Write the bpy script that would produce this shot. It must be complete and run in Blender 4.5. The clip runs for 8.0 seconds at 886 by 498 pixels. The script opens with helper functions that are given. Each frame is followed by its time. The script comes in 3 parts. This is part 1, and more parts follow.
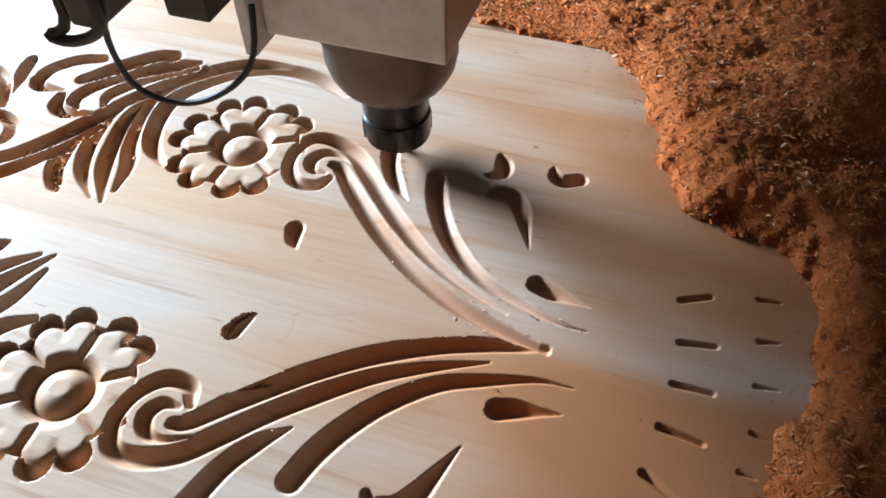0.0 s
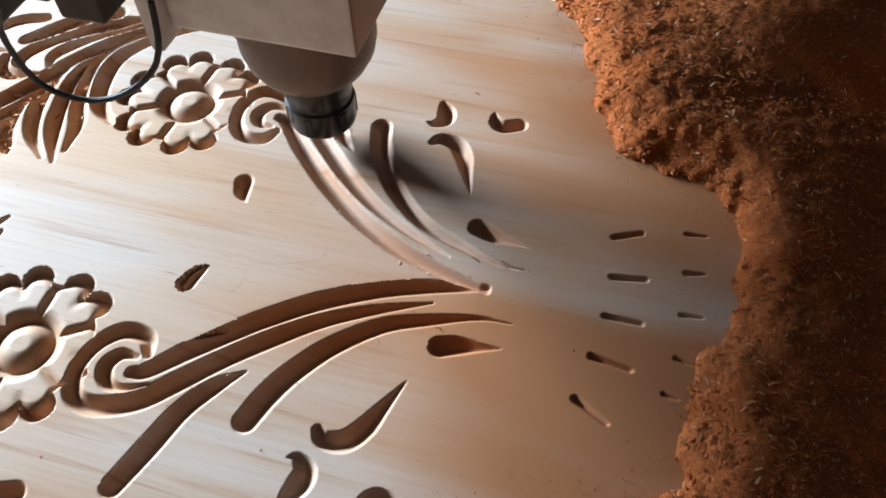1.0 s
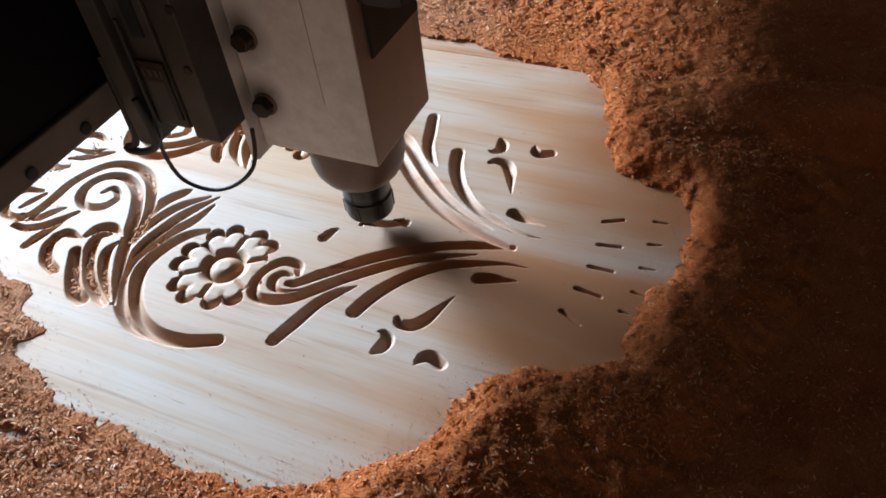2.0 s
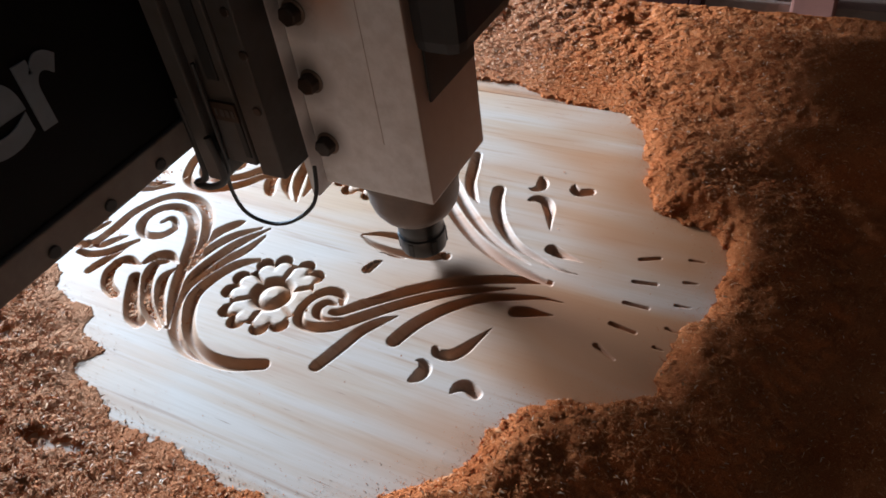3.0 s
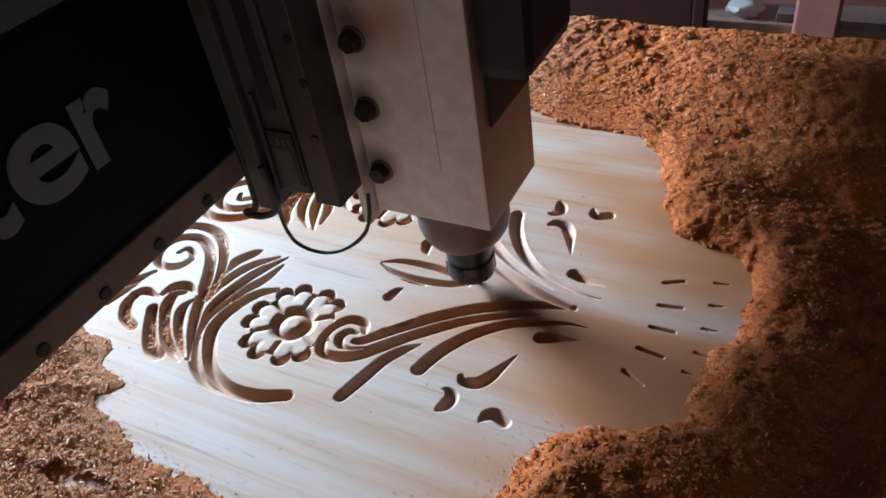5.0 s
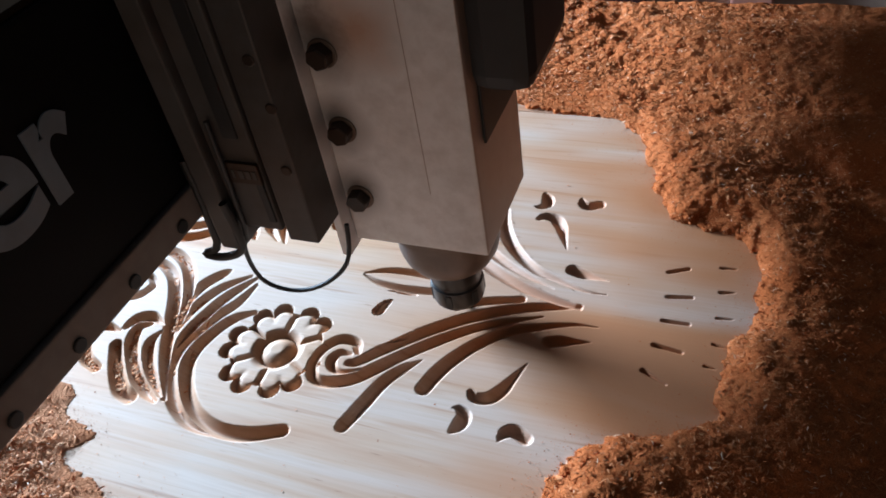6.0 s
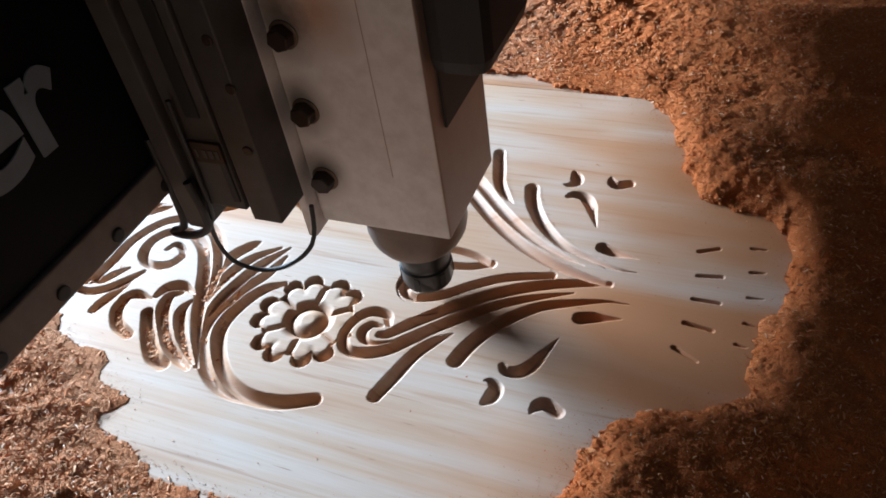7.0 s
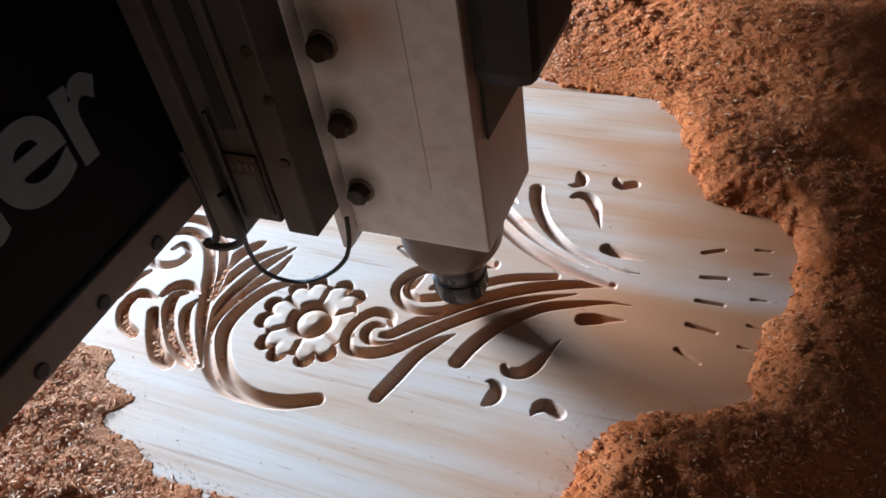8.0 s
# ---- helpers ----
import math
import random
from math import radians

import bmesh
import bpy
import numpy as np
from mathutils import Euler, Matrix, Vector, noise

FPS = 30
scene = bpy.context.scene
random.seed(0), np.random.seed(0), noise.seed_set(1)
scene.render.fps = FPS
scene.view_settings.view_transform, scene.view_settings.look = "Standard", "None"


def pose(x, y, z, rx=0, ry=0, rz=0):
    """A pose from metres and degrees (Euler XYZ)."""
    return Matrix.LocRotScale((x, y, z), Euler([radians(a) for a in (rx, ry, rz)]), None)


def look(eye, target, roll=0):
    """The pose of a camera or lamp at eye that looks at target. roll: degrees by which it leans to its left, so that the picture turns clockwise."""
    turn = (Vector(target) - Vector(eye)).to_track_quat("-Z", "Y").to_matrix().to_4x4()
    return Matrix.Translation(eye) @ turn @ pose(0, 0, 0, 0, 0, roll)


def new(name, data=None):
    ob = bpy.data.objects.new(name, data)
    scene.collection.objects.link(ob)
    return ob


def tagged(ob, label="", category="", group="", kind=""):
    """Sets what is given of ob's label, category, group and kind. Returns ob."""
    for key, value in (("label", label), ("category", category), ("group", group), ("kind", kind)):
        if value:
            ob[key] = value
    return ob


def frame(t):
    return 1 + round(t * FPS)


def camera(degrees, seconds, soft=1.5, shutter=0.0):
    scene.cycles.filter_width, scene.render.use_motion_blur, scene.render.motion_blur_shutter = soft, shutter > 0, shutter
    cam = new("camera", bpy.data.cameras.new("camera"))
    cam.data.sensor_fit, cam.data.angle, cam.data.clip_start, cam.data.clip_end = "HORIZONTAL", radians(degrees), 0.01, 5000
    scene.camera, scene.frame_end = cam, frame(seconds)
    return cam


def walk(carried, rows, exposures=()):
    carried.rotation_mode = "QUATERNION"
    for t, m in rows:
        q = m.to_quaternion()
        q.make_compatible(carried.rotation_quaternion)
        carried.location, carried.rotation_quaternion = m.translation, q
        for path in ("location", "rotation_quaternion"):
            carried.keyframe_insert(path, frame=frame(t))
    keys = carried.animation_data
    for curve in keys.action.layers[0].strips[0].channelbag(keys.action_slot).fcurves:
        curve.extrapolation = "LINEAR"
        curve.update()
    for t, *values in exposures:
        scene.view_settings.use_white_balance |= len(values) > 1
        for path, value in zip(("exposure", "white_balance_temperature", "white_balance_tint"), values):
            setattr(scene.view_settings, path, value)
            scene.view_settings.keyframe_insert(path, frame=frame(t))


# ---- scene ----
cam = camera(59.55, 8.0, soft=1.7)
walk(cam, [
    (0.00, pose(0.0249, -0.2271, 0.3393, 40.94, 1.09, 18.50)),
    (0.30, pose(0.0145, -0.1999, 0.3082, 38.14, 0.99, 16.77)),
    (0.50, pose(0.0169, -0.1952, 0.3056, 37.48, 0.81, 16.12)),
    (0.60, pose(0.0187, -0.1940, 0.3075, 37.13, 0.88, 15.87)),
    (0.90, pose(0.0342, -0.2204, 0.3344, 37.18, 0.80, 15.67)),
    (1.00, pose(0.0465, -0.2326, 0.3535, 36.85, 1.07, 15.75)),
    (1.20, pose(0.0866, -0.2649, 0.3937, 38.19, 2.38, 16.65)),
    (1.50, pose(0.1238, -0.3473, 0.4399, 41.84, 3.74, 18.24)),
    (1.60, pose(0.1320, -0.3705, 0.4487, 41.70, 3.28, 18.95)),
    (2.00, pose(0.1709, -0.4258, 0.4615, 45.03, 5.59, 23.78)),
    (2.20, pose(0.1781, -0.4347, 0.4717, 45.28, 5.32, 24.64)),
    (3.30, pose(0.1868, -0.4414, 0.4751, 49.19, 7.47, 27.63)),
    (3.50, pose(0.1817, -0.4467, 0.4772, 49.54, 7.35, 27.60)),
    (4.00, pose(0.1712, -0.4587, 0.4749, 50.25, 7.38, 27.80)),
    (4.50, pose(0.1777, -0.4495, 0.4747, 50.09, 7.88, 28.35)),
    (4.70, pose(0.1748, -0.4501, 0.4755, 50.03, 7.61, 28.06)),
    (5.80, pose(0.1187, -0.4137, 0.4665, 48.86, 8.53, 20.53)),
    (6.00, pose(0.1011, -0.4208, 0.4635, 47.89, 7.96, 19.82)),
    (6.50, pose(0.0815, -0.4336, 0.4638, 46.73, 7.53, 19.87)),
    (7.00, pose(0.0814, -0.4361, 0.4632, 46.82, 7.25, 20.79)),
    (7.50, pose(0.0836, -0.4331, 0.4674, 46.51, 7.47, 21.32)),
    (8.00, pose(0.0888, -0.4320, 0.4643, 46.76, 7.82, 21.60)),
], [(0, 0.14, 6850, 10), (1.0, 0.08, 6900, 10), (1.6, -0.04, 6950, 10), (2.2, -0.04, 6600, 10), (3.4, -0.08, 6400, 10), (4.7, -0.08, 6300, 10), (5.8, 0.10, 6150, 10), (6.5, 0.12, 6400, 10), (7.5, 0.12, 6450, 10), (8.0, 0.16, 6050, 10)])

# ---- world and light ----
world = bpy.data.worlds.new("world")
scene.world = world
world.use_nodes = True
wn = world.node_tree.nodes
sky = wn.new("ShaderNodeTexSky")
sky.sky_type, sky.sun_disc = "NISHITA", False
sky.sun_elevation, sky.sun_rotation = radians(35), radians(-65)
world.node_tree.links.new(sky.outputs[0], wn["Background"].inputs[0])
wn["Background"].inputs[1].default_value = 0.1


def area_light(name, eye, target, w, h, watts, colour):
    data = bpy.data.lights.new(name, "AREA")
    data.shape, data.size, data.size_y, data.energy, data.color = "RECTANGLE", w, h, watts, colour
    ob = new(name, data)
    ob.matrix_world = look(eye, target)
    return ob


area_light("daylight_in_doorway", (-2.38, 0.97, 0.63), (0.6, 0.97, 0.63), 1.35, 0.23, 442, (0.585, 0.79, 1.02))
# added fill lamp for the housing front; no window is known there
area_light("added_front_fill", (0.9, -3.38, 0.12), (0.2, 0.0, 0.15), 1.2, 0.3, 8.8, (1.0, 0.79, 0.62))
scene.view_settings.exposure = 0.0

# ---- materials ----


def material(name, rough=0.5, metal=0.0, gloss=0.5):
    m = bpy.data.materials.new(name)
    m.use_nodes = True
    b = m.node_tree.nodes["Principled BSDF"]
    b.inputs["Roughness"].default_value, b.inputs["Metallic"].default_value = rough, metal
    b.inputs["Specular IOR Level"].default_value = gloss
    return m, m.node_tree.nodes, m.node_tree.links, b


def mapped(n, l, scale, source="Object"):
    mp = n.new("ShaderNodeMapping")
    mp.inputs["Scale"].default_value = scale
    if source == "World":
        l.new(n.new("ShaderNodeNewGeometry").outputs["Position"], mp.inputs[0])
    else:
        l.new(n.new("ShaderNodeTexCoord").outputs["Object"], mp.inputs[0])
    return mp


def noise_of(n, l, vec, scale, detail=4.0, rough=0.55, distort=0.0):
    t = n.new("ShaderNodeTexNoise")
    t.inputs["Scale"].default_value, t.inputs["Detail"].default_value = scale, detail
    t.inputs["Roughness"].default_value, t.inputs["Distortion"].default_value = rough, distort
    l.new(vec.outputs[0], t.inputs["Vector"])
    return t


def ramp(n, l, fac, stops):
    r = n.new("ShaderNodeValToRGB")
    while len(r.color_ramp.elements) < len(stops):
        r.color_ramp.elements.new(0.5)
    for e, (p, c) in zip(r.color_ramp.elements, stops):
        e.position, e.color = p, (*c, 1)
    l.new(fac, r.inputs[0])
    return r


def mix(n, l, fac, a, b, mode="MIX"):
    x = n.new("ShaderNodeMix")
    x.data_type, x.blend_type = "RGBA", mode
    for sock, v in ((x.inputs[0], fac), (x.inputs[6], a), (x.inputs[7], b)):
        if isinstance(v, bpy.types.NodeSocket):
            l.new(v, sock)
        else:
            sock.default_value = v if isinstance(v, float) else (*v, 1)
    return x.outputs[2]


def bump(n, l, b, height, strength, distance):
    k = n.new("ShaderNodeBump")
    k.inputs["Strength"].default_value, k.inputs["Distance"].default_value = strength, distance
    l.new(height, k.inputs["Height"])
    l.new(k.outputs[0], b.inputs["Normal"])


def pine():
    m, n, l, b = material("planed_pine", 0.6, 0.0, 0.22)
    wide = noise_of(n, l, mapped(n, l, (0.8, 13, 2), "World"), 2.6, 4, 0.55, 0.4)
    fine = noise_of(n, l, mapped(n, l, (4, 130, 60), "World"), 3.0, 5, 0.6, 0.2)
    streak = noise_of(n, l, mapped(n, l, (2.0, 46, 6), "World"), 2.4, 3, 0.6, 0.5)
    tick = noise_of(n, l, mapped(n, l, (14, 190, 40), "World"), 2.2, 2, 0.5)
    blotch = noise_of(n, l, mapped(n, l, (1.6, 5, 5), "World"), 2.0, 2)
    base = ramp(n, l, wide.outputs[0], [(0.28, (0.60, 0.475, 0.395)), (0.48, (0.585, 0.45, 0.365)), (0.60, (0.55, 0.375, 0.265)), (0.74, (0.46, 0.26, 0.155))])
    grain = ramp(n, l, fine.outputs[0], [(0.35, (0.93, 0.90, 0.87)), (0.6, (1, 1, 1))])
    dark = ramp(n, l, streak.outputs[0], [(0.58, (1, 1, 1)), (0.67, (0.85, 0.75, 0.68)), (0.77, (0.56, 0.42, 0.35))])
    ticks = ramp(n, l, tick.outputs[0], [(0.70, (1, 1, 1)), (0.78, (0.55, 0.42, 0.36))])
    warm = ramp(n, l, blotch.outputs[0], [(0.4, (1, 1, 1)), (0.64, (1.0, 0.78, 0.56))])
    c = mix(n, l, 1.0, base.outputs[0], grain.outputs[0], "MULTIPLY")
    for layer in (dark, ticks, warm):
        c = mix(n, l, 1.0, c, layer.outputs[0], "MULTIPLY")
    # fine brown dust and painted-in warm dimness, denser near the board's heap end
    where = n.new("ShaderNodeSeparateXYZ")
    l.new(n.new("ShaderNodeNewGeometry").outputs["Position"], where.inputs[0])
    browning = n.new("ShaderNodeMapRange")
    browning.inputs[1].default_value, browning.inputs[2].default_value = -0.22, 0.11
    browning.inputs[3].default_value, browning.inputs[4].default_value = 0.0, 0.95
    l.new(where.outputs[0], browning.inputs[0])
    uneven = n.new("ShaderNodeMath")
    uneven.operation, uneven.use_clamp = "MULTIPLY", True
    l.new(browning.outputs[0], uneven.inputs[0])
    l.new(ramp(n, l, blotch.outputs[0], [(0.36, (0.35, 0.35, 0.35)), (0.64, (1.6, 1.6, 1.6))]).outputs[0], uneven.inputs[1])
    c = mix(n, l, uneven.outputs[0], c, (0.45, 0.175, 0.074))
    # warm, slightly darker tint below the face, painting in the grooves' brown shade
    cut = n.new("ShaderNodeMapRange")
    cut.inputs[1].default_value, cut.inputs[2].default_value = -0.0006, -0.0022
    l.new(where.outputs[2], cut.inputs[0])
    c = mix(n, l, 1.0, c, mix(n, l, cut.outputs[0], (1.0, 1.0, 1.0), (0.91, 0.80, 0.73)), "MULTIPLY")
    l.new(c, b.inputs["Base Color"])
    bump(n, l, b, fine.outputs[0], 0.12, 0.0006)
    return m


def sawdust():
    m, n, l, b = material("sawdust", 0.95, 0.0, 0.02)
    big = noise_of(n, l, mapped(n, l, (1, 1, 1), "World"), 14, 4, 0.6)
    small = noise_of(n, l, mapped(n, l, (1, 1, 1), "World"), 420, 4, 0.7)
    base = ramp(n, l, big.outputs[0], [(0.35, (0.48, 0.118, 0.034)), (0.65, (0.61, 0.185, 0.064))])
    tan = ramp(n, l, big.outputs[0], [(0.35, (0.48, 0.185, 0.086)), (0.65, (0.61, 0.30, 0.17))])
    # the dust turns paler from x = -0.10 to x = -0.30
    where = n.new("ShaderNodeSeparateXYZ")
    l.new(n.new("ShaderNodeNewGeometry").outputs["Position"], where.inputs[0])
    paled = n.new("ShaderNodeMapRange")
    paled.inputs[1].default_value, paled.inputs[2].default_value = -0.10, -0.30
    l.new(where.outputs[0], paled.inputs[0])
    c = mix(n, l, paled.outputs[0], base.outputs[0], tan.outputs[0])
    tiny = noise_of(n, l, mapped(n, l, (1, 1, 1), "World"), 1500, 2, 0.7)
    speck = ramp(n, l, tiny.outputs[0], [(0.32, (0.60, 0.54, 0.48)), (0.55, (1, 1, 1)), (0.72, (1.3, 1.3, 1.3))])
    l.new(mix(n, l, 1.0, c, speck.outputs[0], "MULTIPLY"), b.inputs["Base Color"])
    both = n.new("ShaderNodeMath")
    both.operation = "MULTIPLY_ADD"
    l.new(tiny.outputs[0], both.inputs[0])
    both.inputs[1].default_value = 0.45
    l.new(small.outputs[0], both.inputs[2])
    bump(n, l, b, both.outputs[0], 0.9, 0.003)
    return m


def chip_material(name, stops):
    m, n, l, b = material(name, 0.95, 0.0, 0.02)
    g = n.new("ShaderNodeNewGeometry")
    r = ramp(n, l, g.outputs["Random Per Island"], stops)
    l.new(r.outputs[0], b.inputs["Base Color"])
    return m


def painted(name, colour, rough, wear, grain=60.0, metal=0.0, gloss=0.5):
    m, n, l, b = material(name, rough, metal, gloss)
    big = noise_of(n, l, mapped(n, l, (1, 1, 1)), 9, 4, 0.6)
    small = noise_of(n, l, mapped(n, l, (1, 1, 1)), grain, 4, 0.6)
    c1 = ramp(n, l, big.outputs[0], [(0.38, colour), (0.72, wear)])
    c2 = ramp(n, l, small.outputs[0], [(0.3, (0.84, 0.82, 0.80)), (0.6, (1, 1, 1))])
    l.new(mix(n, l, 1.0, c1.outputs[0], c2.outputs[0], "MULTIPLY"), b.inputs["Base Color"])
    bump(n, l, b, small.outputs[0], 0.08, 0.001)
    return m


PINE, SAWDUST = pine(), sawdust()
CHIP = chip_material("wood_shaving", [(0.0, (0.46, 0.112, 0.032)), (0.55, (0.60, 0.185, 0.066)), (0.94, (0.68, 0.29, 0.13)), (1.0, (0.80, 0.53, 0.35))])
PALE_CHIP = chip_material("pale_wood_shaving", [(0.0, (0.47, 0.16, 0.066)), (0.5, (0.61, 0.265, 0.132)), (0.9, (0.70, 0.40, 0.24)), (1.0, (0.80, 0.58, 0.44))])
HOUSING = painted("brushed_aluminium_paint", (0.79, 0.76, 0.75), 0.42, (0.70, 0.66, 0.63), 90)


def stain_and_shade(m, spots, browning):
    """Rust and grime in round patches over a painted surface, and painted-in shade on the faces past a given x."""
    n, l = m.node_tree.nodes, m.node_tree.links
    b = n["Principled BSDF"]
    c = b.inputs["Base Color"].links[0].from_socket
    place = mapped(n, l, (1, 1, 1))
    rough = noise_of(n, l, place, 45, 4, 0.65)
    for at, radius, colour, amount in spots:
        far = n.new("ShaderNodeVectorMath")
        far.operation = "DISTANCE"
        l.new(place.outputs[0], far.inputs[0])
        far.inputs[1].default_value = at
        shake = n.new("ShaderNodeMath")
        shake.operation = "MULTIPLY_ADD"
        l.new(rough.outputs[0], shake.inputs[0])
        shake.inputs[1].default_value = -radius
        l.new(far.outputs["Value"], shake.inputs[2])
        k = n.new("ShaderNodeMapRange")
        k.inputs[1].default_value, k.inputs[2].default_value = radius * 0.5, -radius * 0.4
        k.inputs[3].default_value, k.inputs[4].default_value = 0.0, amount
        l.new(shake.outputs[0], k.inputs[0])
        c = mix(n, l, k.outputs[0], c, colour)
    # faces past this x get a brown mix that stands in for shade
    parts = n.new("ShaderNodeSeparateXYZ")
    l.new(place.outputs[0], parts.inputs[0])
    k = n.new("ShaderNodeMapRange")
    k.inputs[1].default_value, k.inputs[2].default_value = browning - 0.0005, browning
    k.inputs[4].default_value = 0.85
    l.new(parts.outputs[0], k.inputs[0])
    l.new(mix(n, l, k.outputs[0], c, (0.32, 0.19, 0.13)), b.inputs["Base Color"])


stain_and_shade(HOUSING, [((-0.012, -0.050, 0.272), 0.034, (0.42, 0.20, 0.09), 0.75), ((-0.036, -0.050, 0.272), 0.022, (0.12, 0.08, 0.06), 0.8)] + [((-0.038, -0.050, z), 0.026, (0.12, 0.09, 0.075), 0.85) for z in (0.151, 0.2055, 0.259, 0.312)], 0.0505)
NOSE = painted("oiled_cast_steel", (0.15, 0.10, 0.075), 0.42, (0.10, 0.066, 0.046), 60, 0.3)
STEEL = painted("dull_steel", (0.085, 0.081, 0.078), 0.5, (0.06, 0.045, 0.035), 70, 0.3, 0.3)
STRIP = painted("dirty_steel_strip", (0.20, 0.175, 0.155), 0.6, (0.17, 0.13, 0.105), 70, 0.1, 0.25)
PLATE = painted("grey_machine_plate", (0.088, 0.085, 0.083), 0.55, (0.06, 0.045, 0.035), 50, 0.0, 0.25)
NUT = painted("blackened_steel", (0.028, 0.030, 0.033), 0.28, (0.05, 0.045, 0.04), 80, 0.6)
BLACK = painted("black_powder_coat", (0.006, 0.006, 0.006), 0.6, (0.006, 0.005, 0.005), 40, 0.0, 0.12)
RUBBER = painted("black_rubber", (0.012, 0.012, 0.012), 0.6, (0.02, 0.02, 0.02), 40)
BOLT = painted("rusty_bolt", (0.035, 0.026, 0.021), 0.5, (0.06, 0.03, 0.016), 120, 0.5)
DUSTY = painted("brown_dusted_steel", (0.016, 0.011, 0.008), 1.0, (0.026, 0.016, 0.010), 90, 0.0, 0.0)
LETTER = painted("grey_vinyl_letter", (0.175, 0.205, 0.235), 0.6, (0.145, 0.17, 0.19), 40)
RED = painted("dark_red_paint", (0.040, 0.0075, 0.0035), 0.8, (0.03, 0.007, 0.0035), 30, 0.0, 0.2)
PINKWALL = painted("pink_plaster", (0.38, 0.135, 0.088), 0.8, (0.30, 0.105, 0.070), 12)
# near-black, so that the added room surfaces bounce little light
SHELL_DARK = painted("dark_room_shell", (0.036, 0.030, 0.026), 0.85, (0.026, 0.022, 0.019), 14)
WHITE = painted("white_plastic_film", (0.6, 0.58, 0.56), 0.5, (0.45, 0.42, 0.40), 30)
PALE = painted("pale_bench_paint", (0.36, 0.24, 0.185), 0.6, (0.27, 0.165, 0.125), 30)

# ---- mesh helpers ----


def part(name, bm, mat, parent=None, label="", smooth=False):
    me = bpy.data.meshes.new(name)
    bm.normal_update()
    bm.to_mesh(me)
    bm.free()
    me.materials.append(mat)
    if smooth:
        me.polygons.foreach_set("use_smooth", [True] * len(me.polygons))
        me.set_sharp_from_angle(angle=radians(35))
    ob = new(name, me)
    ob.parent = parent
    if label:
        ob["label"] = label
    return ob


def box(x0, x1, y0, y1, z0, z1, bevel=0.0, bm=None):
    own = bm is None
    bm = bm or bmesh.new()
    made = bmesh.ops.create_cube(bm, size=1.0, matrix=Matrix.Translation(((x0 + x1) / 2, (y0 + y1) / 2, (z0 + z1) / 2)) @ Matrix.Diagonal((x1 - x0, y1 - y0, z1 - z0, 1)))
    if bevel:
        edges = {e for v in made["verts"] for e in v.link_edges}
        bmesh.ops.bevel(bm, geom=list(edges), offset=bevel, segments=2, affect="EDGES", profile=0.6)
    return bm


def lathe(profile, n=48, bm=None):
    bm = bm or bmesh.new()
    rings = [[bm.verts.new((r * math.cos(a), r * math.sin(a), z)) for a in (2 * math.pi * k / n for k in range(n))] for r, z in profile]
    for a, b in zip(rings, rings[1:]):
        for k in range(n):
            bm.faces.new((a[k], a[(k + 1) % n], b[(k + 1) % n], b[k]))
    bm.faces.new(rings[0][::-1])
    bm.faces.new(rings[-1])
    return bm


def tube(points, radius, n=10, bm=None):
    bm = bm or bmesh.new()
    pts = [Vector(p) for p in points]
    rings = []
    for i, p in enumerate(pts):
        d = (pts[min(i + 1, len(pts) - 1)] - pts[max(i - 1, 0)]).normalized()
        u = d.cross(Vector((0, 1, 0.02))).normalized()
        w = d.cross(u)
        rings.append([bm.verts.new(p + radius * (math.cos(a) * u + math.sin(a) * w)) for a in (2 * math.pi * k / n for k in range(n))])
    for a, b in zip(rings, rings[1:]):
        for k in range(n):
            bm.faces.new((a[k], a[(k + 1) % n], b[(k + 1) % n], b[k]))
    bm.faces.new(rings[0][::-1])
    bm.faces.new(rings[-1])
    return bm


def prism(outline, z0, z1):
    """Outline in x, y, drawn up from z0 to z1."""
    bm = bmesh.new()
    a = [bm.verts.new((x, y, z0)) for x, y in outline]
    b = [bm.verts.new((x, y, z1)) for x, y in outline]
    bm.faces.new(a[::-1])
    bm.faces.new(b)
    for k in range(len(a)):
        j = (k + 1) % len(a)
        bm.faces.new((a[k], a[j], b[j], b[k]))
    return bm


def spline(points, step=0.0015):
    """A smooth curve through points, as rows of coordinates about a step apart."""
    p = np.array(points, float)
    if len(p) == 2:
        n = max(2, int(np.linalg.norm(p[1, :2] - p[0, :2]) / step))
        return p[0] + (p[1] - p[0]) * np.linspace(0, 1, n)[:, None]
    q = np.vstack([2 * p[0] - p[1], p, 2 * p[-1] - p[-2]])
    out = []
    for i in range(1, len(q) - 2):
        a, b, c, d = q[i - 1:i + 3]
        n = max(2, int(np.linalg.norm((c - b)[:2]) / step))
        t = np.linspace(0, 1, n, endpoint=False)[:, None]
        out.append(0.5 * (2 * b + (c - a) * t + (2 * a - 5 * b + 4 * c - d) * t ** 2 + (3 * b - a - 3 * c + d) * t ** 3))
    return np.vstack(out + [p[-1:]])


def value_noise(x, y, scale, seed):
    """Smooth noise from 0 to 1 over arrays of places."""
    rng = np.random.RandomState(seed)
    table = rng.rand(256, 256)
    u, v = x * scale, y * scale
    i, j = np.floor(u).astype(int), np.floor(v).astype(int)
    f, g = u - i, v - j
    f, g = f * f * (3 - 2 * f), g * g * (3 - 2 * g)
    at = lambda a, b: table[a % 256, b % 256]
    return (at(i, j) * (1 - f) + at(i + 1, j) * f) * (1 - g) + (at(i, j + 1) * (1 - f) + at(i + 1, j + 1) * f) * g


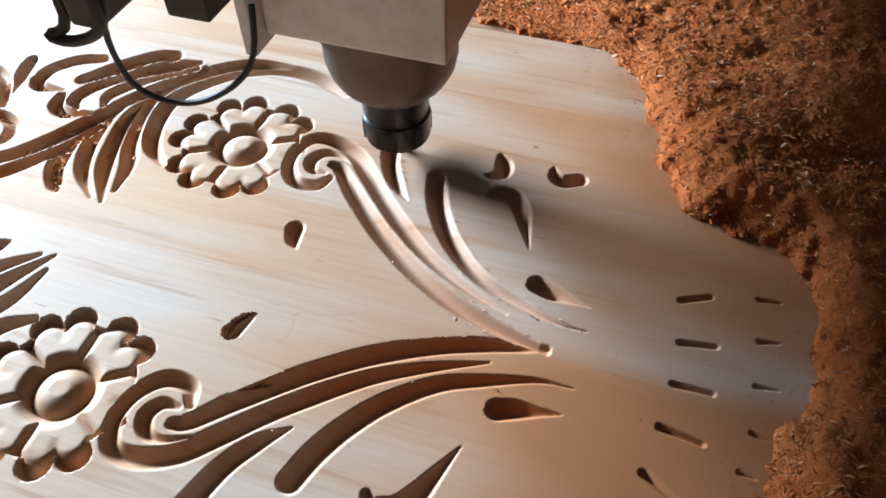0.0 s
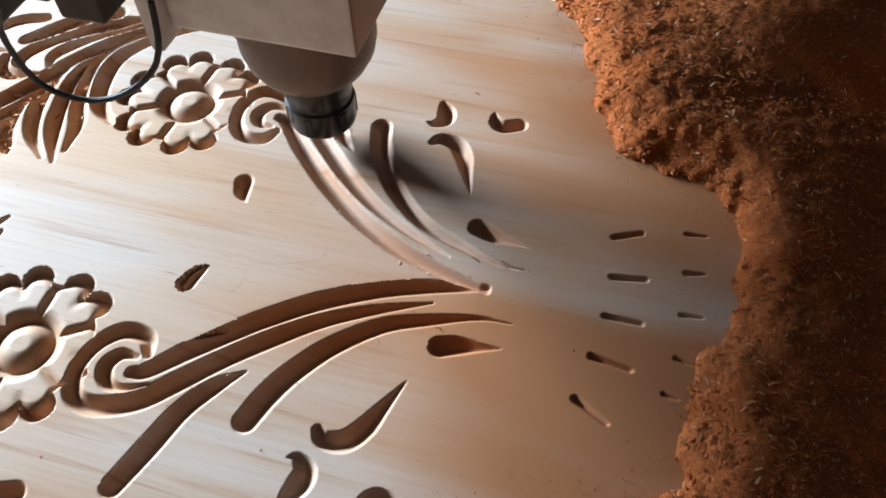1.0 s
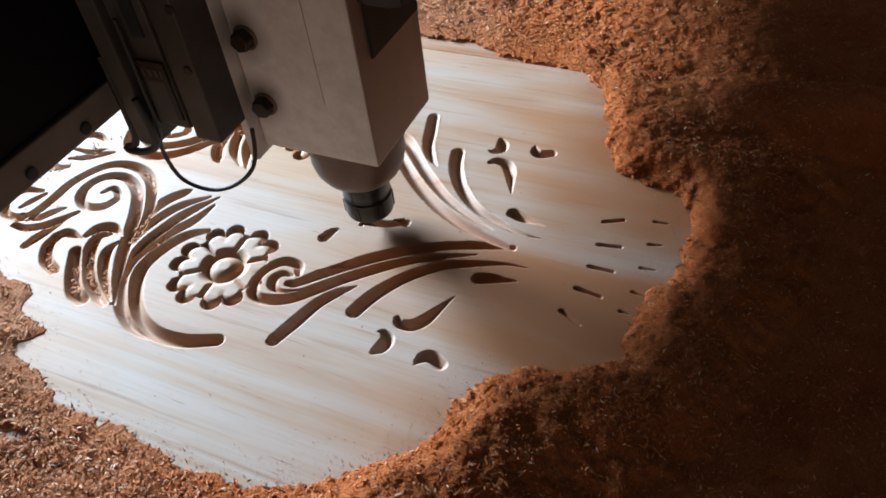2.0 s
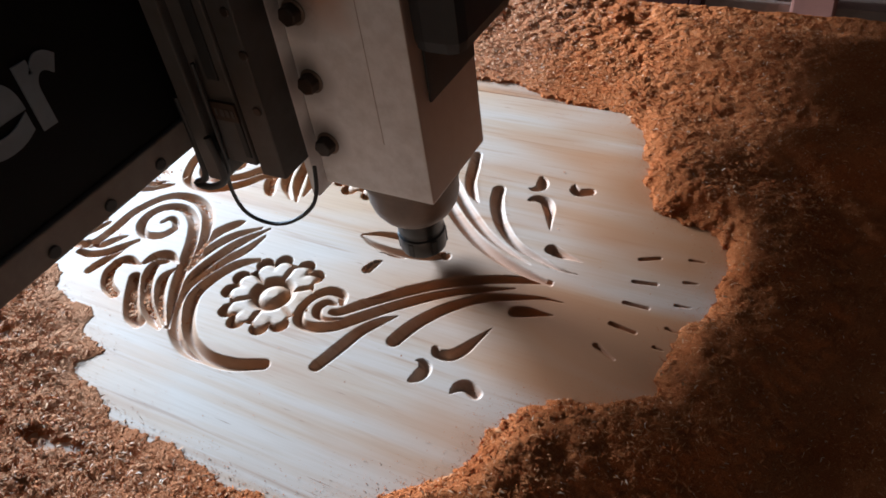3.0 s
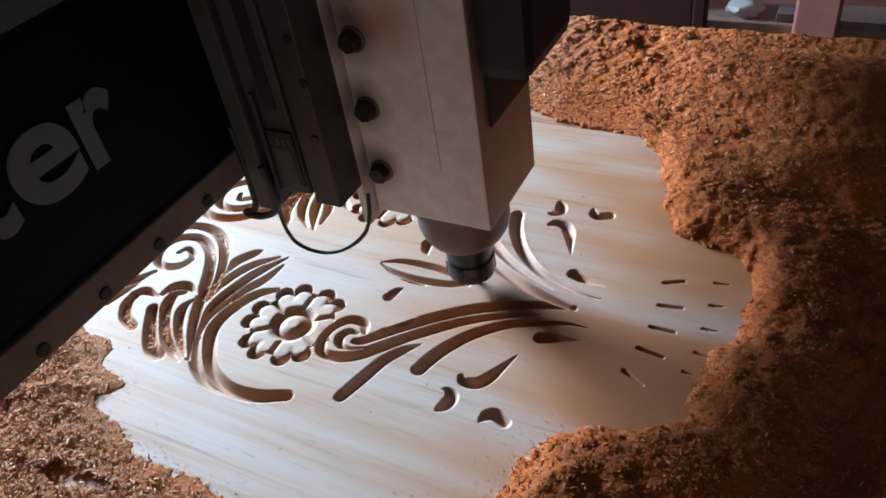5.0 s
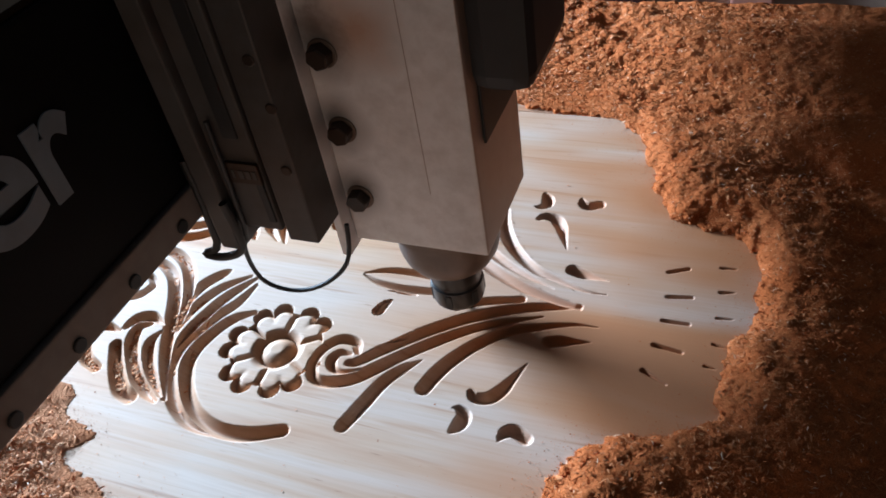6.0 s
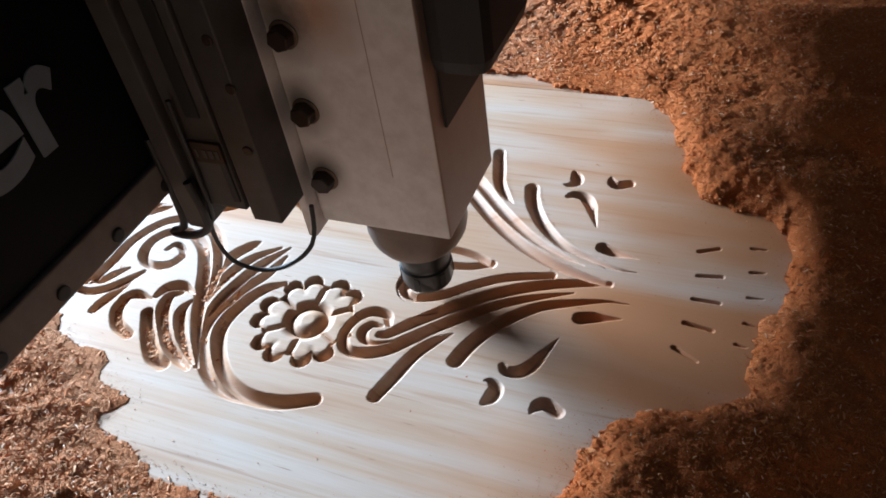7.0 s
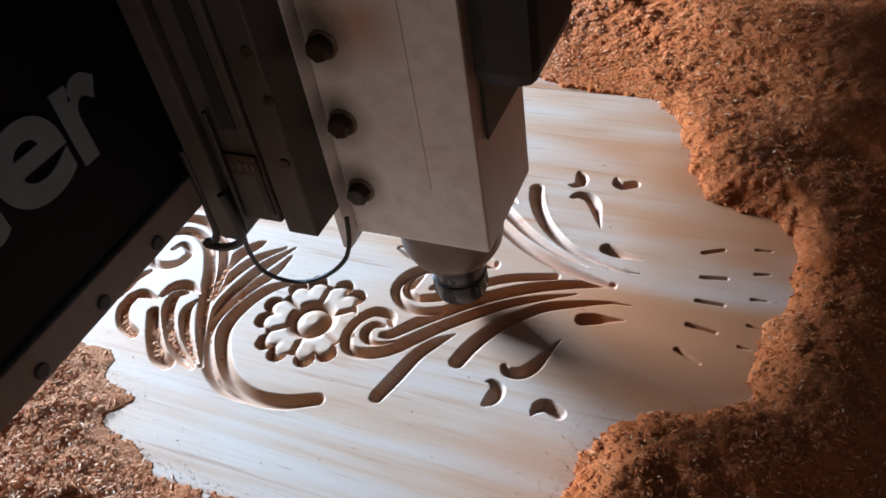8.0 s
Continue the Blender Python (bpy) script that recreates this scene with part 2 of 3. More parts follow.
def clods(x, y, size, seed):
    """Rounded clods of about the size, with creases between them: heights from 0 to 1 over arrays of places."""
    rng = np.random.RandomState(seed)
    jitter = rng.rand(3, 256, 256)
    u, v = x / size, y / size
    i, j = np.floor(u).astype(int), np.floor(v).astype(int)
    best = np.zeros(u.shape)
    for a in (-1, 0, 1):
        for b in (-1, 0, 1):
            p, q = (i + a) % 256, (j + b) % 256
            far2 = (u - i - a - jitter[0, p, q]) ** 2 + (v - j - b - jitter[1, p, q]) ** 2
            best = np.maximum(best, (0.45 + 0.55 * jitter[2, p, q]) * np.clip(1 - far2 / 0.85, 0, 1))
    return best


# ---- the carved board: its pattern, in millimetres, mirrored across the board's middle line ----
# each groove: points along its middle, half-widths there
HALF = [
    ([(-1, 1), (-31, -6), (-59, -16), (-87, -31), (-109, -47), (-123, -59), (-142, -77), (-158, -94), (-165, -97)], [2.5, 5, 6, 6.5, 6.5, 6.5, 6.2, 5, 3.8]),
    ([(-162, -85), (-168, -76), (-182, -76), (-192, -88), (-194, -104), (-186, -117), (-171, -118), (-154, -110), (-140, -96), (-124, -79), (-107, -63), (-82, -43), (-55, -28), (-27, -16)], [3, 5, 5.5, 5, 5, 5.5, 6, 6.5, 6.5, 6, 6, 5, 3.5, 0.8]),
    ([(-167, -88), (-176, -89), (-180, -97), (-175, -105), (-165, -106), (-150, -99)], [2, 4, 4.8, 4.2, 2.5, 0.6]),
    ([(-108, -81), (-120, -93), (-130, -109), (-137, -131), (-144, -153)], [0.8, 5, 6, 6.5, 6]),
    ([(17, -18), (-1, -19), (-26, -27), (-49, -37), (-70, -55), (-84, -74), (-92, -90), (-97, -106)], [0.6, 1.8, 4, 5.2, 6.2, 6.7, 7, 6.8]),
    ([(-16, -41), (-7, -38), (4, -36), (15, -34)], [6.5, 5.8, 3, 0.5]),
    ([(-61, -101), (-56, -105), (-46, -103), (-39, -94), (-34, -82), (-27, -65)], [3, 5, 6, 5.8, 3.8, 0.5]),
    ([(-64, -137), (-60, -130), (-59, -122), (-65, -117), (-70, -118)], [2.5, 6, 5.5, 3, 0.5]),
    ([(-29, -137), (-27, -130), (-21, -126), (-11, -130)], [0.6, 4.5, 6, 5.5]),
    ([(-164, -39), (-161, -30), (-156, -24)], [6, 4.5, 0.5]),
    ([(-187, -168), (-213, -178), (-241, -179), (-266, -169), (-287, -149), (-300, -124), (-297, -97), (-286, -76), (-271, -65)], [6, 7, 7, 7, 7, 7, 7, 6, 3]),
    ([(-220, -185), (-256, -182), (-278, -173), (-298, -155), (-312, -134), (-315, -112), (-306, -82), (-293, -58), (-287, -34)], [1, 5, 6, 6.5, 6.5, 6.5, 6.5, 5.5, 2]),
    ([(-320, -119), (-320, -98), (-314, -73), (-305, -49), (-289, -23)], [2, 5, 6, 6, 1.5]),
    ([(-329, -111), (-332, -90), (-328, -65), (-317, -43), (-298, -25)], [2, 5, 6, 5.5, 2]),
    ([(-335, -99), (-342, -71), (-338, -45), (-328, -29), (-322, -22)], [2, 6, 7, 6, 1.5]),
    ([(-297, -165), (-312, -143), (-328, -118), (-341, -93), (-357, -63), (-375, -40), (-399, -27), (-419, -30), (-430, -44), (-428, -62), (-412, -74), (-393, -69), (-388, -53), (-402, -44), (-408, -52)], [3, 5, 6, 6.5, 7, 6.5, 6, 6, 6, 6, 5.5, 5.5, 4.5, 4, 3]),
    ([(-330, -112), (-337, -85), (-348, -55), (-367, -27), (-391, -12), (-418, -10), (-438, -22), (-451, -50), (-452, -80), (-458, -105), (-481, -109), (-497, -93), (-491, -75), (-472, -70)], [2, 6, 6.5, 6.5, 6.5, 6, 6, 6, 6, 6, 5.5, 5.5, 5, 3]),
    ([(-380, -106), (-376, -95), (-364, -90), (-347, -95)], [4, 6, 6, 2]),
    ([(-359, -98), (-368, -105), (-361, -124), (-341, -146), (-320, -161), (-304, -169)], [3, 6, 7, 7, 6.5, 3]),
    ([(-344, -104), (-346, -117), (-334, -136), (-318, -152), (-303, -163)], [2, 5.5, 6, 5.5, 3]),
    ([(-376, -126), (-358, -148), (-340, -166), (-327, -171)], [6, 7.5, 7.5, 7]),
    ([(-407, -117), (-406, -130), (-393, -145), (-377, -152)], [6, 6.5, 6.5, 5.5]),
    ([(-409, -117), (-401, -110), (-383, -111)], [5, 6, 2]),
    ([(-412, -84), (-422, -98), (-432, -110), (-447, -118), (-461, -118)], [3, 5, 5.5, 5, 4]),
    ([(-416, -96), (-421, -112), (-426, -127), (-428, -136)], [2, 5, 6, 5]),
    ([(-465, -73), (-471, -86), (-475, -96)], [3, 4.5, 3]),
]
DASHES = [
    ([(61, 54), (76, 61)], [2.3, 2]), ([(64, 26), (82, 29)], [2.3, 2]), ([(64, 0), (83, 0)], [2.3, 2]),
    ([(61, -26), (81, -29)], [2.5, 2]), ([(57, -52), (74, -61)], [2.5, 1.5]), ([(101, 67), (112, 68)], [1.8, 1]),
    ([(103, 39), (113, 41)], [2, 1]), ([(103, 11), (114, 12)], [1.8, 0.9]), ([(103, -16), (113, -18)], [1.8, 0.9]), ([(99, -38), (106, -39)], [1.7, 0.8]),
]
# small leaves in the middle, beyond the scrolls
LEAVES = [
    ([(-483, -20), (-466, -13), (-453, -4), (-442, 3)], [2, 5, 5, 2]),
    ([(-496, 0), (-494, 16), (-481, 22), (-460, 15)], [2, 5, 5, 2]),
    ([(-491, -5), (-467, -4), (-456, 4)], [2, 4, 2]),
    ([(-531, -5), (-535, 11), (-527, 18), (-507, 12)], [2, 5, 5, 3]),
    ([(-527, -10), (-510, -9), (-501, 2)], [2, 4.5, 3]),
    ([(-524, -57), (-529, -43), (-528, -29), (-521, -22)], [2, 5, 5, 2]),
    ([(-515, -61), (-513, -45), (-513, -30)], [2, 4.5, 2]),
    ([(-523, -80), (-532, -63), (-539, -48)], [3, 5, 2]),
    ([(-506, -28), (-486, -36), (-474, -31)], [3, 5.5, 3]),
    ([(-513, -64), (-502, -55), (-495, -41)], [2, 4.5, 2]),
    ([(-548, 24), (-546, 35), (-541, 44)], [3, 5, 3]),
    ([(-465, -104), (-446, -103), (-438, -93), (-429, -83)], [3, 5, 5, 2]),
]
# grooves that are milled while the clip runs: points, half-widths, time of the first and of the last point
LENS = ([(-194, -1), (-175, -8), (-149, -10), (-120, -7), (-102, 1)], [1, 3.5, 4.5, 4.5, 4])
ARM = ([(-49, -1), (-84, -12), (-108, -26), (-132, -45), (-152, -53)], [4, 5, 5.2, 5.2, 4.5])
CURL = ([(-152, -53), (-162, -49), (-168, -38), (-165, -26), (-155, -19), (-144, -21), (-140, -31), (-145, -39)], [4.5, 5, 5, 5, 4.5, 4.5, 4, 3])
RIM = ([(-140, -15), (-156, -17), (-171, -28), (-175, -46), (-165, -60), (-147, -66), (-126, -59)], [3, 5, 5, 5, 5, 5, 4])
flip = lambda g: ([(x, -y) for x, y in g[0]], g[1])
MILLED = [(LENS, 2.4, 1.75), (flip(LENS), 2.45, 3.2), (ARM, 5.6, 6.5), (CURL, 6.5, 7.15), (RIM, 7.15, 7.93)]
FLOWER = (-231, -97)


def curve_of(groove):
    pts, w = groove
    return spline([(x / 1000, y / 1000, h / 1000) for (x, y), h in zip(pts, w)])


def dig(x, y, z, groove, depth=0.0070):
    """Lowers the surface z over the places x, y along one groove with a round bottom."""
    c = curve_of(groove)
    r = c[:, 2].max() + 0.001
    ix = np.nonzero((x >= c[:, 0].min() - r) & (x <= c[:, 0].max() + r))[0]
    iy = np.nonzero((y >= c[:, 1].min() - r) & (y <= c[:, 1].max() + r))[0]
    if not len(ix) or not len(iy):
        return
    xx, yy = x[ix][:, None], y[iy][None, :]
    best = np.zeros((len(ix), len(iy)))
    for a, b in zip(c, c[1:]):
        d = b - a
        s = np.clip(((xx - a[0]) * d[0] + (yy - a[1]) * d[1]) / max(d[0] ** 2 + d[1] ** 2, 1e-12), 0, 1)
        h = np.maximum(a[2] + s * d[2], 3e-4)
        q2 = ((xx - a[0] - s * d[0]) ** 2 + (yy - a[1] - s * d[1]) ** 2) / h ** 2
        best = np.maximum(best, np.minimum(depth, h * 1.02) * np.clip(1 - q2 ** 0.72, 0, 1))
    view = z[ix[0]:ix[-1] + 1, iy[0]:iy[-1] + 1]
    np.minimum(view, -best, out=view)


def flower(x, y, z, centre, sign):
    """A six-petalled flower: a hollow with two scallops to each petal, heart-shaped petals and a round boss."""
    cx, cy = centre[0] / 1000, centre[1] / 1000
    ix, iy = np.nonzero(abs(x - cx) < 0.06)[0], np.nonzero(abs(y - cy) < 0.06)[0]
    xx, yy = (x[ix] - cx)[:, None], (y[iy] - cy)[None, :] * sign
    r, turn = np.hypot(xx, yy), np.degrees(np.arctan2(yy, xx)) - 3
    off = abs((turn + 30) % 60 - 30)
    depth = 0.0070
    lobe = np.radians(off - 12.5)
    # towards the scroll's curl the hollow has no scallops
    edge = np.maximum(np.where(abs(turn) < 27, 0.0030, 0.0088) - np.hypot(r * np.cos(lobe) - 0.0415, r * np.sin(lobe)), 0.0385 - r)
    hollow = depth * np.clip(edge / 0.0028, 0, 1) ** 0.7
    # the petal's outer end has two lobes and a notch; its sides meet the next petals in creases
    tip = 0.0464 - np.where(off < 12.5, 0.0042 * ((12.5 - off) / 12.5) ** 2, 0.0066 * ((off - 12.5) / 15) ** 2)
    near = np.minimum(np.minimum(r - 0.0152, tip - r), r * np.sin(np.radians(30.5 - off)) * 1.35 + 0.0026)
    round_off = np.clip(near / 0.0092, 0, 1)
    top = -depth + (depth - 0.0004) * (1 - (1 - round_off) ** 1.9) - 0.0012 * np.exp(-(off / 5) ** 2) * np.clip((r - 0.028) / 0.012, 0, 1)
    round_off = np.clip((0.0160 - r) / 0.0125, 0, 1)
    top = np.maximum(top, -depth + (depth + 0.0001) * (1 - (1 - round_off) ** 1.9))
    view = z[ix[0]:ix[-1] + 1, iy[0]:iy[-1] + 1]
    np.minimum(view, np.where(hollow > 0, np.maximum(-hollow, np.minimum(top, 0)), 0), out=view)


def sheet(name, x, y, z, mat, skirt=None):
    """A surface over the lines x and y with the heights z, and walls down to skirt round its edge."""
    nx, ny = len(x), len(y)
    co = np.stack([np.repeat(x, ny), np.tile(y, nx), z.ravel()], 1)
    i, j = np.meshgrid(np.arange(nx - 1), np.arange(ny - 1), indexing="ij")
    a = (i * ny + j).ravel()
    quads = np.stack([a, a + ny, a + ny + 1, a + 1], 1)
    if skirt is not None:
        ring = np.concatenate([np.arange(nx) * ny, (nx - 1) * ny + np.arange(1, ny), (np.arange(nx - 2, -1, -1)) * ny + ny - 1, np.arange(ny - 2, 0, -1)])
        low = co[ring].copy()
        low[:, 2] = skirt
        k = len(co) + np.arange(len(ring))
        co = np.vstack([co, low])
        quads = np.vstack([quads, np.stack([ring, k, np.roll(k, -1), np.roll(ring, -1)], 1)])
    me = bpy.data.meshes.new(name)
    me.vertices.add(len(co))
    me.vertices.foreach_set("co", co.astype(np.float32).ravel())
    me.loops.add(quads.size)
    me.loops.foreach_set("vertex_index", quads.astype(np.int32).ravel())
    me.polygons.add(len(quads))
    me.polygons.foreach_set("loop_start", np.arange(0, quads.size, 4, dtype=np.int32))
    me.update(calc_edges=True)
    me.validate()
    me.polygons.foreach_set("use_smooth", [True] * len(me.polygons))
    me.set_sharp_from_angle(angle=radians(50))
    me.materials.append(mat)
    return new(name, me)


def build_board():
    x = np.concatenate([np.linspace(-0.80, -0.600, 6)[:-1], np.arange(-0.600, 0.122, 0.00075), np.linspace(0.122, 0.27, 6)])
    y = np.concatenate([np.linspace(-0.34, -0.200, 6)[:-1], np.arange(-0.200, 0.200, 0.00072), np.linspace(0.200, 0.272, 4)])
    z = np.zeros((len(x), len(y)))
    for g in HALF:
        dig(x, y, z, g)
        dig(x, y, z, flip(g))
    for g in LEAVES:
        dig(x, y, z, g)
    for g in DASHES:
        dig(x, y, z, g, 0.0026)
    for g, *_ in MILLED:
        dig(x, y, z, g)
    flower(x, y, z, FLOWER, 1)
    flower(x, y, z, (FLOWER[0], -FLOWER[1]), -1)
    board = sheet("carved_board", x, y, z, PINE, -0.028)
    return tagged(board, "pale pine board with scrolls and flowers carved into it", "board")


board = build_board()


def build_plugs():
    """The wood that still stands in the grooves to come, in blocks that sink to the groove's floor as the cutter passes."""
    step = 0.001
    x, y = np.arange(-0.205, -0.035, step), np.arange(-0.075, 0.020, step)
    xx, yy = np.meshgrid(x + step / 2, y + step / 2, indexing="ij")
    when = np.full(xx.shape, 99.0)
    for g, t0, t1 in MILLED:
        c = curve_of(g)
        near, at = np.full(xx.shape, 9.0), np.zeros(xx.shape)
        for k, (px, py, h) in enumerate(c):
            q = np.hypot(xx - px, yy - py) / (h + 0.0022)
            at = np.where(q < near, t0 + (t1 - t0) * k / (len(c) - 1), at)
            near = np.minimum(near, q)
        when = np.where(near < 1, np.minimum(when, at), when)
    cut = np.zeros(xx.shape)
    for g in HALF:
        dig(x + step / 2, y + step / 2, cut, g)
        dig(x + step / 2, y + step / 2, cut, flip(g))
    when = np.where(cut < -0.0002, 99.0, when)
    made = []
    for t in np.unique(np.round(when[when < 90] / 0.08)):
        mask = np.pad(np.round(when / 0.08) == t, 1)
        bm, corner = bmesh.new(), {}

        def vert(a, c, low):
            if (a, c, low) not in corner:
                corner[a, c, low] = bm.verts.new((x[0] + (a - 1) * step, y[0] + (c - 1) * step, -0.010 if low else 0.0))
            return corner[a, c, low]

        for a, c in zip(*np.nonzero(mask)):
            bm.faces.new((vert(a, c, 0), vert(a + 1, c, 0), vert(a + 1, c + 1, 0), vert(a, c + 1, 0)))
            for da, dc, p, q in ((-1, 0, (a, c + 1), (a, c)), (1, 0, (a + 1, c), (a + 1, c + 1)), (0, -1, (a, c), (a + 1, c)), (0, 1, (a + 1, c + 1), (a, c + 1))):
                if not mask[a + da, c + dc]:
                    bm.faces.new((vert(*p, 0), vert(*p, 1), vert(*q, 1), vert(*q, 0)))
        made.append((part("uncut_wood", bm, PINE, board), max(0.2, float(t) * 0.08)))
    return made


plugs = build_plugs()

# ---- sawdust ----
# the swept part of the board, as an outline through a few places
SWEPT = [(-60, 280), (-20, 262), (12, 222), (36, 160), (60, 122), (94, 112), (118, 94), (134, 52), (128, 8), (110, -24), (106, -88), (62, -110), (20, -138), (8, -190), (-40, -240), (-110, -262), (-200, -262), (-244, -256), (-301, -245), (-340, -231), (-330, -206), (-384, -194), (-376, -182), (-437, -166), (-480, -142), (-530, -118), (-600, -90), (-720, 40), (-500, 296), (-240, 302), (-130, 290)]


def far_from_swept(xx, yy):
    """The distance of places from the swept part's edge, negative inside it."""
    c = spline([(x / 1000, y / 1000) for x, y in SWEPT + SWEPT[:1]], 0.012)
    best, inside = np.full(xx.shape, 9.0), np.zeros(xx.shape, bool)
    for a, b in zip(c, c[1:]):
        d = b - a
        s = np.clip(((xx - a[0]) * d[0] + (yy - a[1]) * d[1]) / max(d @ d, 1e-12), 0, 1)
        best = np.minimum(best, (xx - a[0] - s * d[0]) ** 2 + (yy - a[1] - s * d[1]) ** 2)
        inside ^= ((a[1] > yy) != (b[1] > yy)) & (xx < a[0] + (yy - a[1]) * d[0] / (d[1] if d[1] else 1e-12))
    return np.where(inside, -1, 1) * np.sqrt(best)


def heap_height(xx, yy):
    wob = (value_noise(xx, yy, 26, 3) - 0.5) * 0.014 + (value_noise(xx, yy, 75, 4) - 0.5) * 0.008 + (value_noise(xx, yy, 190, 8) - 0.5) * 0.005
    d = far_from_swept(xx, yy) + wob
    right = np.clip((xx + 0.06) / 0.10, 0, 1)
    far = np.clip((yy - 0.18) / 0.1, 0, 1)
    top = 0.0042 + 0.037 * right * (1 - 0.4 * far) + 0.010 * far + 0.13 * np.clip(xx + 0.28, 0, 0.40) * far
    top = 0.002 + (top - 0.002) * np.clip((0.55 - yy) / 0.20, 0.02, 1)
    steep = (0.08 + 0.68 * right) * (1 - 0.7 * far)
    h = top * np.tanh(np.clip(d, 0, None) * steep / top)
    # the heap's back falls away from its crest
    fall = 0.50 * np.clip(d - 0.026, 0, 0.07) + 0.16 * np.clip(d - 0.096, 0, 0.18)
    h = h - right * fall * (1 - 0.65 * np.clip((yy - 0.10) / 0.2, 0, 1))
    # but never down to the board under it
    cover = 0.0035 - 0.3 * np.clip(np.maximum(xx - 0.285, -0.355 - yy), 0, 0.08)
    h = np.where(right * d > 0.02, np.maximum(h, cover), h)
    # soft rounded clods at three sizes over slow swells
    lumps = (value_noise(xx, yy, 30, 5) - 0.5) * 0.005 + (clods(xx, yy, 0.016, 6) - 0.4) * 0.0028 + (clods(xx, yy, 0.0085, 7) - 0.4) * 0.0019 + (clods(xx, yy, 0.0046, 12) - 0.4) * 0.0015
    h = h + lumps * np.clip(h / 0.004, 0, 1) * (1.0 - 0.25 * right + 0.25 * right * np.clip(1.3 - d / 0.07, 0.5, 1) + 0.6 * far * (1 - right))
    # bare places in the thin layer
    for px, py, rx, ry in ((-0.306, -0.298, 0.013, 0.006), (-0.276, -0.294, 0.010, 0.005), (-0.462, -0.228, 0.026, 0.008), (-0.424, -0.252, 0.008, 0.004)):
        bare = ((xx - px) / rx) ** 2 + ((yy - py) / ry) ** 2 + (value_noise(xx, yy, 150, 15) - 0.5) * 3.2
        open_ground = np.clip((2.6 - bare) * 0.35, 0, 1)
        h = h * (1 - open_ground) - 0.003 * open_ground
    return np.where(d > 0, h + 0.0004, -0.004 + np.clip(d, -0.02, 0) * 0.2)


def build_heap():
    x = np.concatenate([np.arange(-0.72, -0.48, 0.006), np.arange(-0.48, 0.40, 0.0017), np.arange(0.40, 1.3, 0.008)])
    y = np.concatenate([np.arange(-0.62, -0.36, 0.006), np.arange(-0.36, 0.535, 0.0018)])
    xx, yy = np.meshgrid(x, y, indexing="ij")
    z = heap_height(xx, yy)
    heap = sheet("sawdust_heap", x, y, z, SAWDUST, -0.03)
    return tagged(heap, "heap of orange-brown sawdust and shavings round the swept board", "sawdust", kind="stuff")


def flakes(name, places, sizes, label, mat=CHIP, frizz=0.0, broad=1.0):
    """Small bent shavings that lie at the places."""
    rng = np.random.RandomState(len(places))
    n = len(places)
    frizz = np.zeros(n) + frizz
    ang, tip, roll = rng.rand(n) * 6.283, rng.normal(0, 0.26, n) * (1 + 0.9 * frizz), rng.normal(0, 0.26, n) * (1 + 0.9 * frizz)
    ca, sa = np.cos(ang), np.sin(ang)
    ux = np.stack([ca * np.cos(tip), sa * np.cos(tip), np.sin(tip)], 1)
    uy = np.stack([-sa * np.cos(roll), ca * np.cos(roll), np.sin(roll)], 1)
    nz = np.cross(ux, uy)
    L, W = sizes[:, None] * (0.7 + 0.6 * rng.rand(n, 1)), broad * sizes[:, None] * (0.16 + 0.24 * rng.rand(n, 1)) * (1 - 0.4 * frizz[:, None])
    curl = L * (0.06 + 0.20 * rng.rand(n, 1)) * (1 + 1.4 * frizz[:, None])
    rows = [(-1, 0.0), (0, 1.0), (1, 0.0)]
    co = np.concatenate([np.stack([places + ux * L * k - uy * W * (0.5 + 0.5 * s) + nz * curl * s, places + ux * L * k + uy * W * (0.5 + 0.5 * s) + nz * curl * s], 1) for k, s in rows], 1)
    a = np.arange(n)[:, None] * 6
    quads = np.concatenate([a + [0, 1, 3, 2], a + [2, 3, 5, 4]], 0)
    me = bpy.data.meshes.new(name)
    me.vertices.add(n * 6)
    me.vertices.foreach_set("co", co.astype(np.float32).ravel())
    me.loops.add(quads.size)
    me.loops.foreach_set("vertex_index", quads.astype(np.int32).ravel())
    me.polygons.add(len(quads))
    me.polygons.foreach_set("loop_start", np.arange(0, quads.size, 4, dtype=np.int32))
    me.update(calc_edges=True)
    me.materials.append(mat)
    return tagged(new(name, me), label, "wood shavings", kind="stuff")


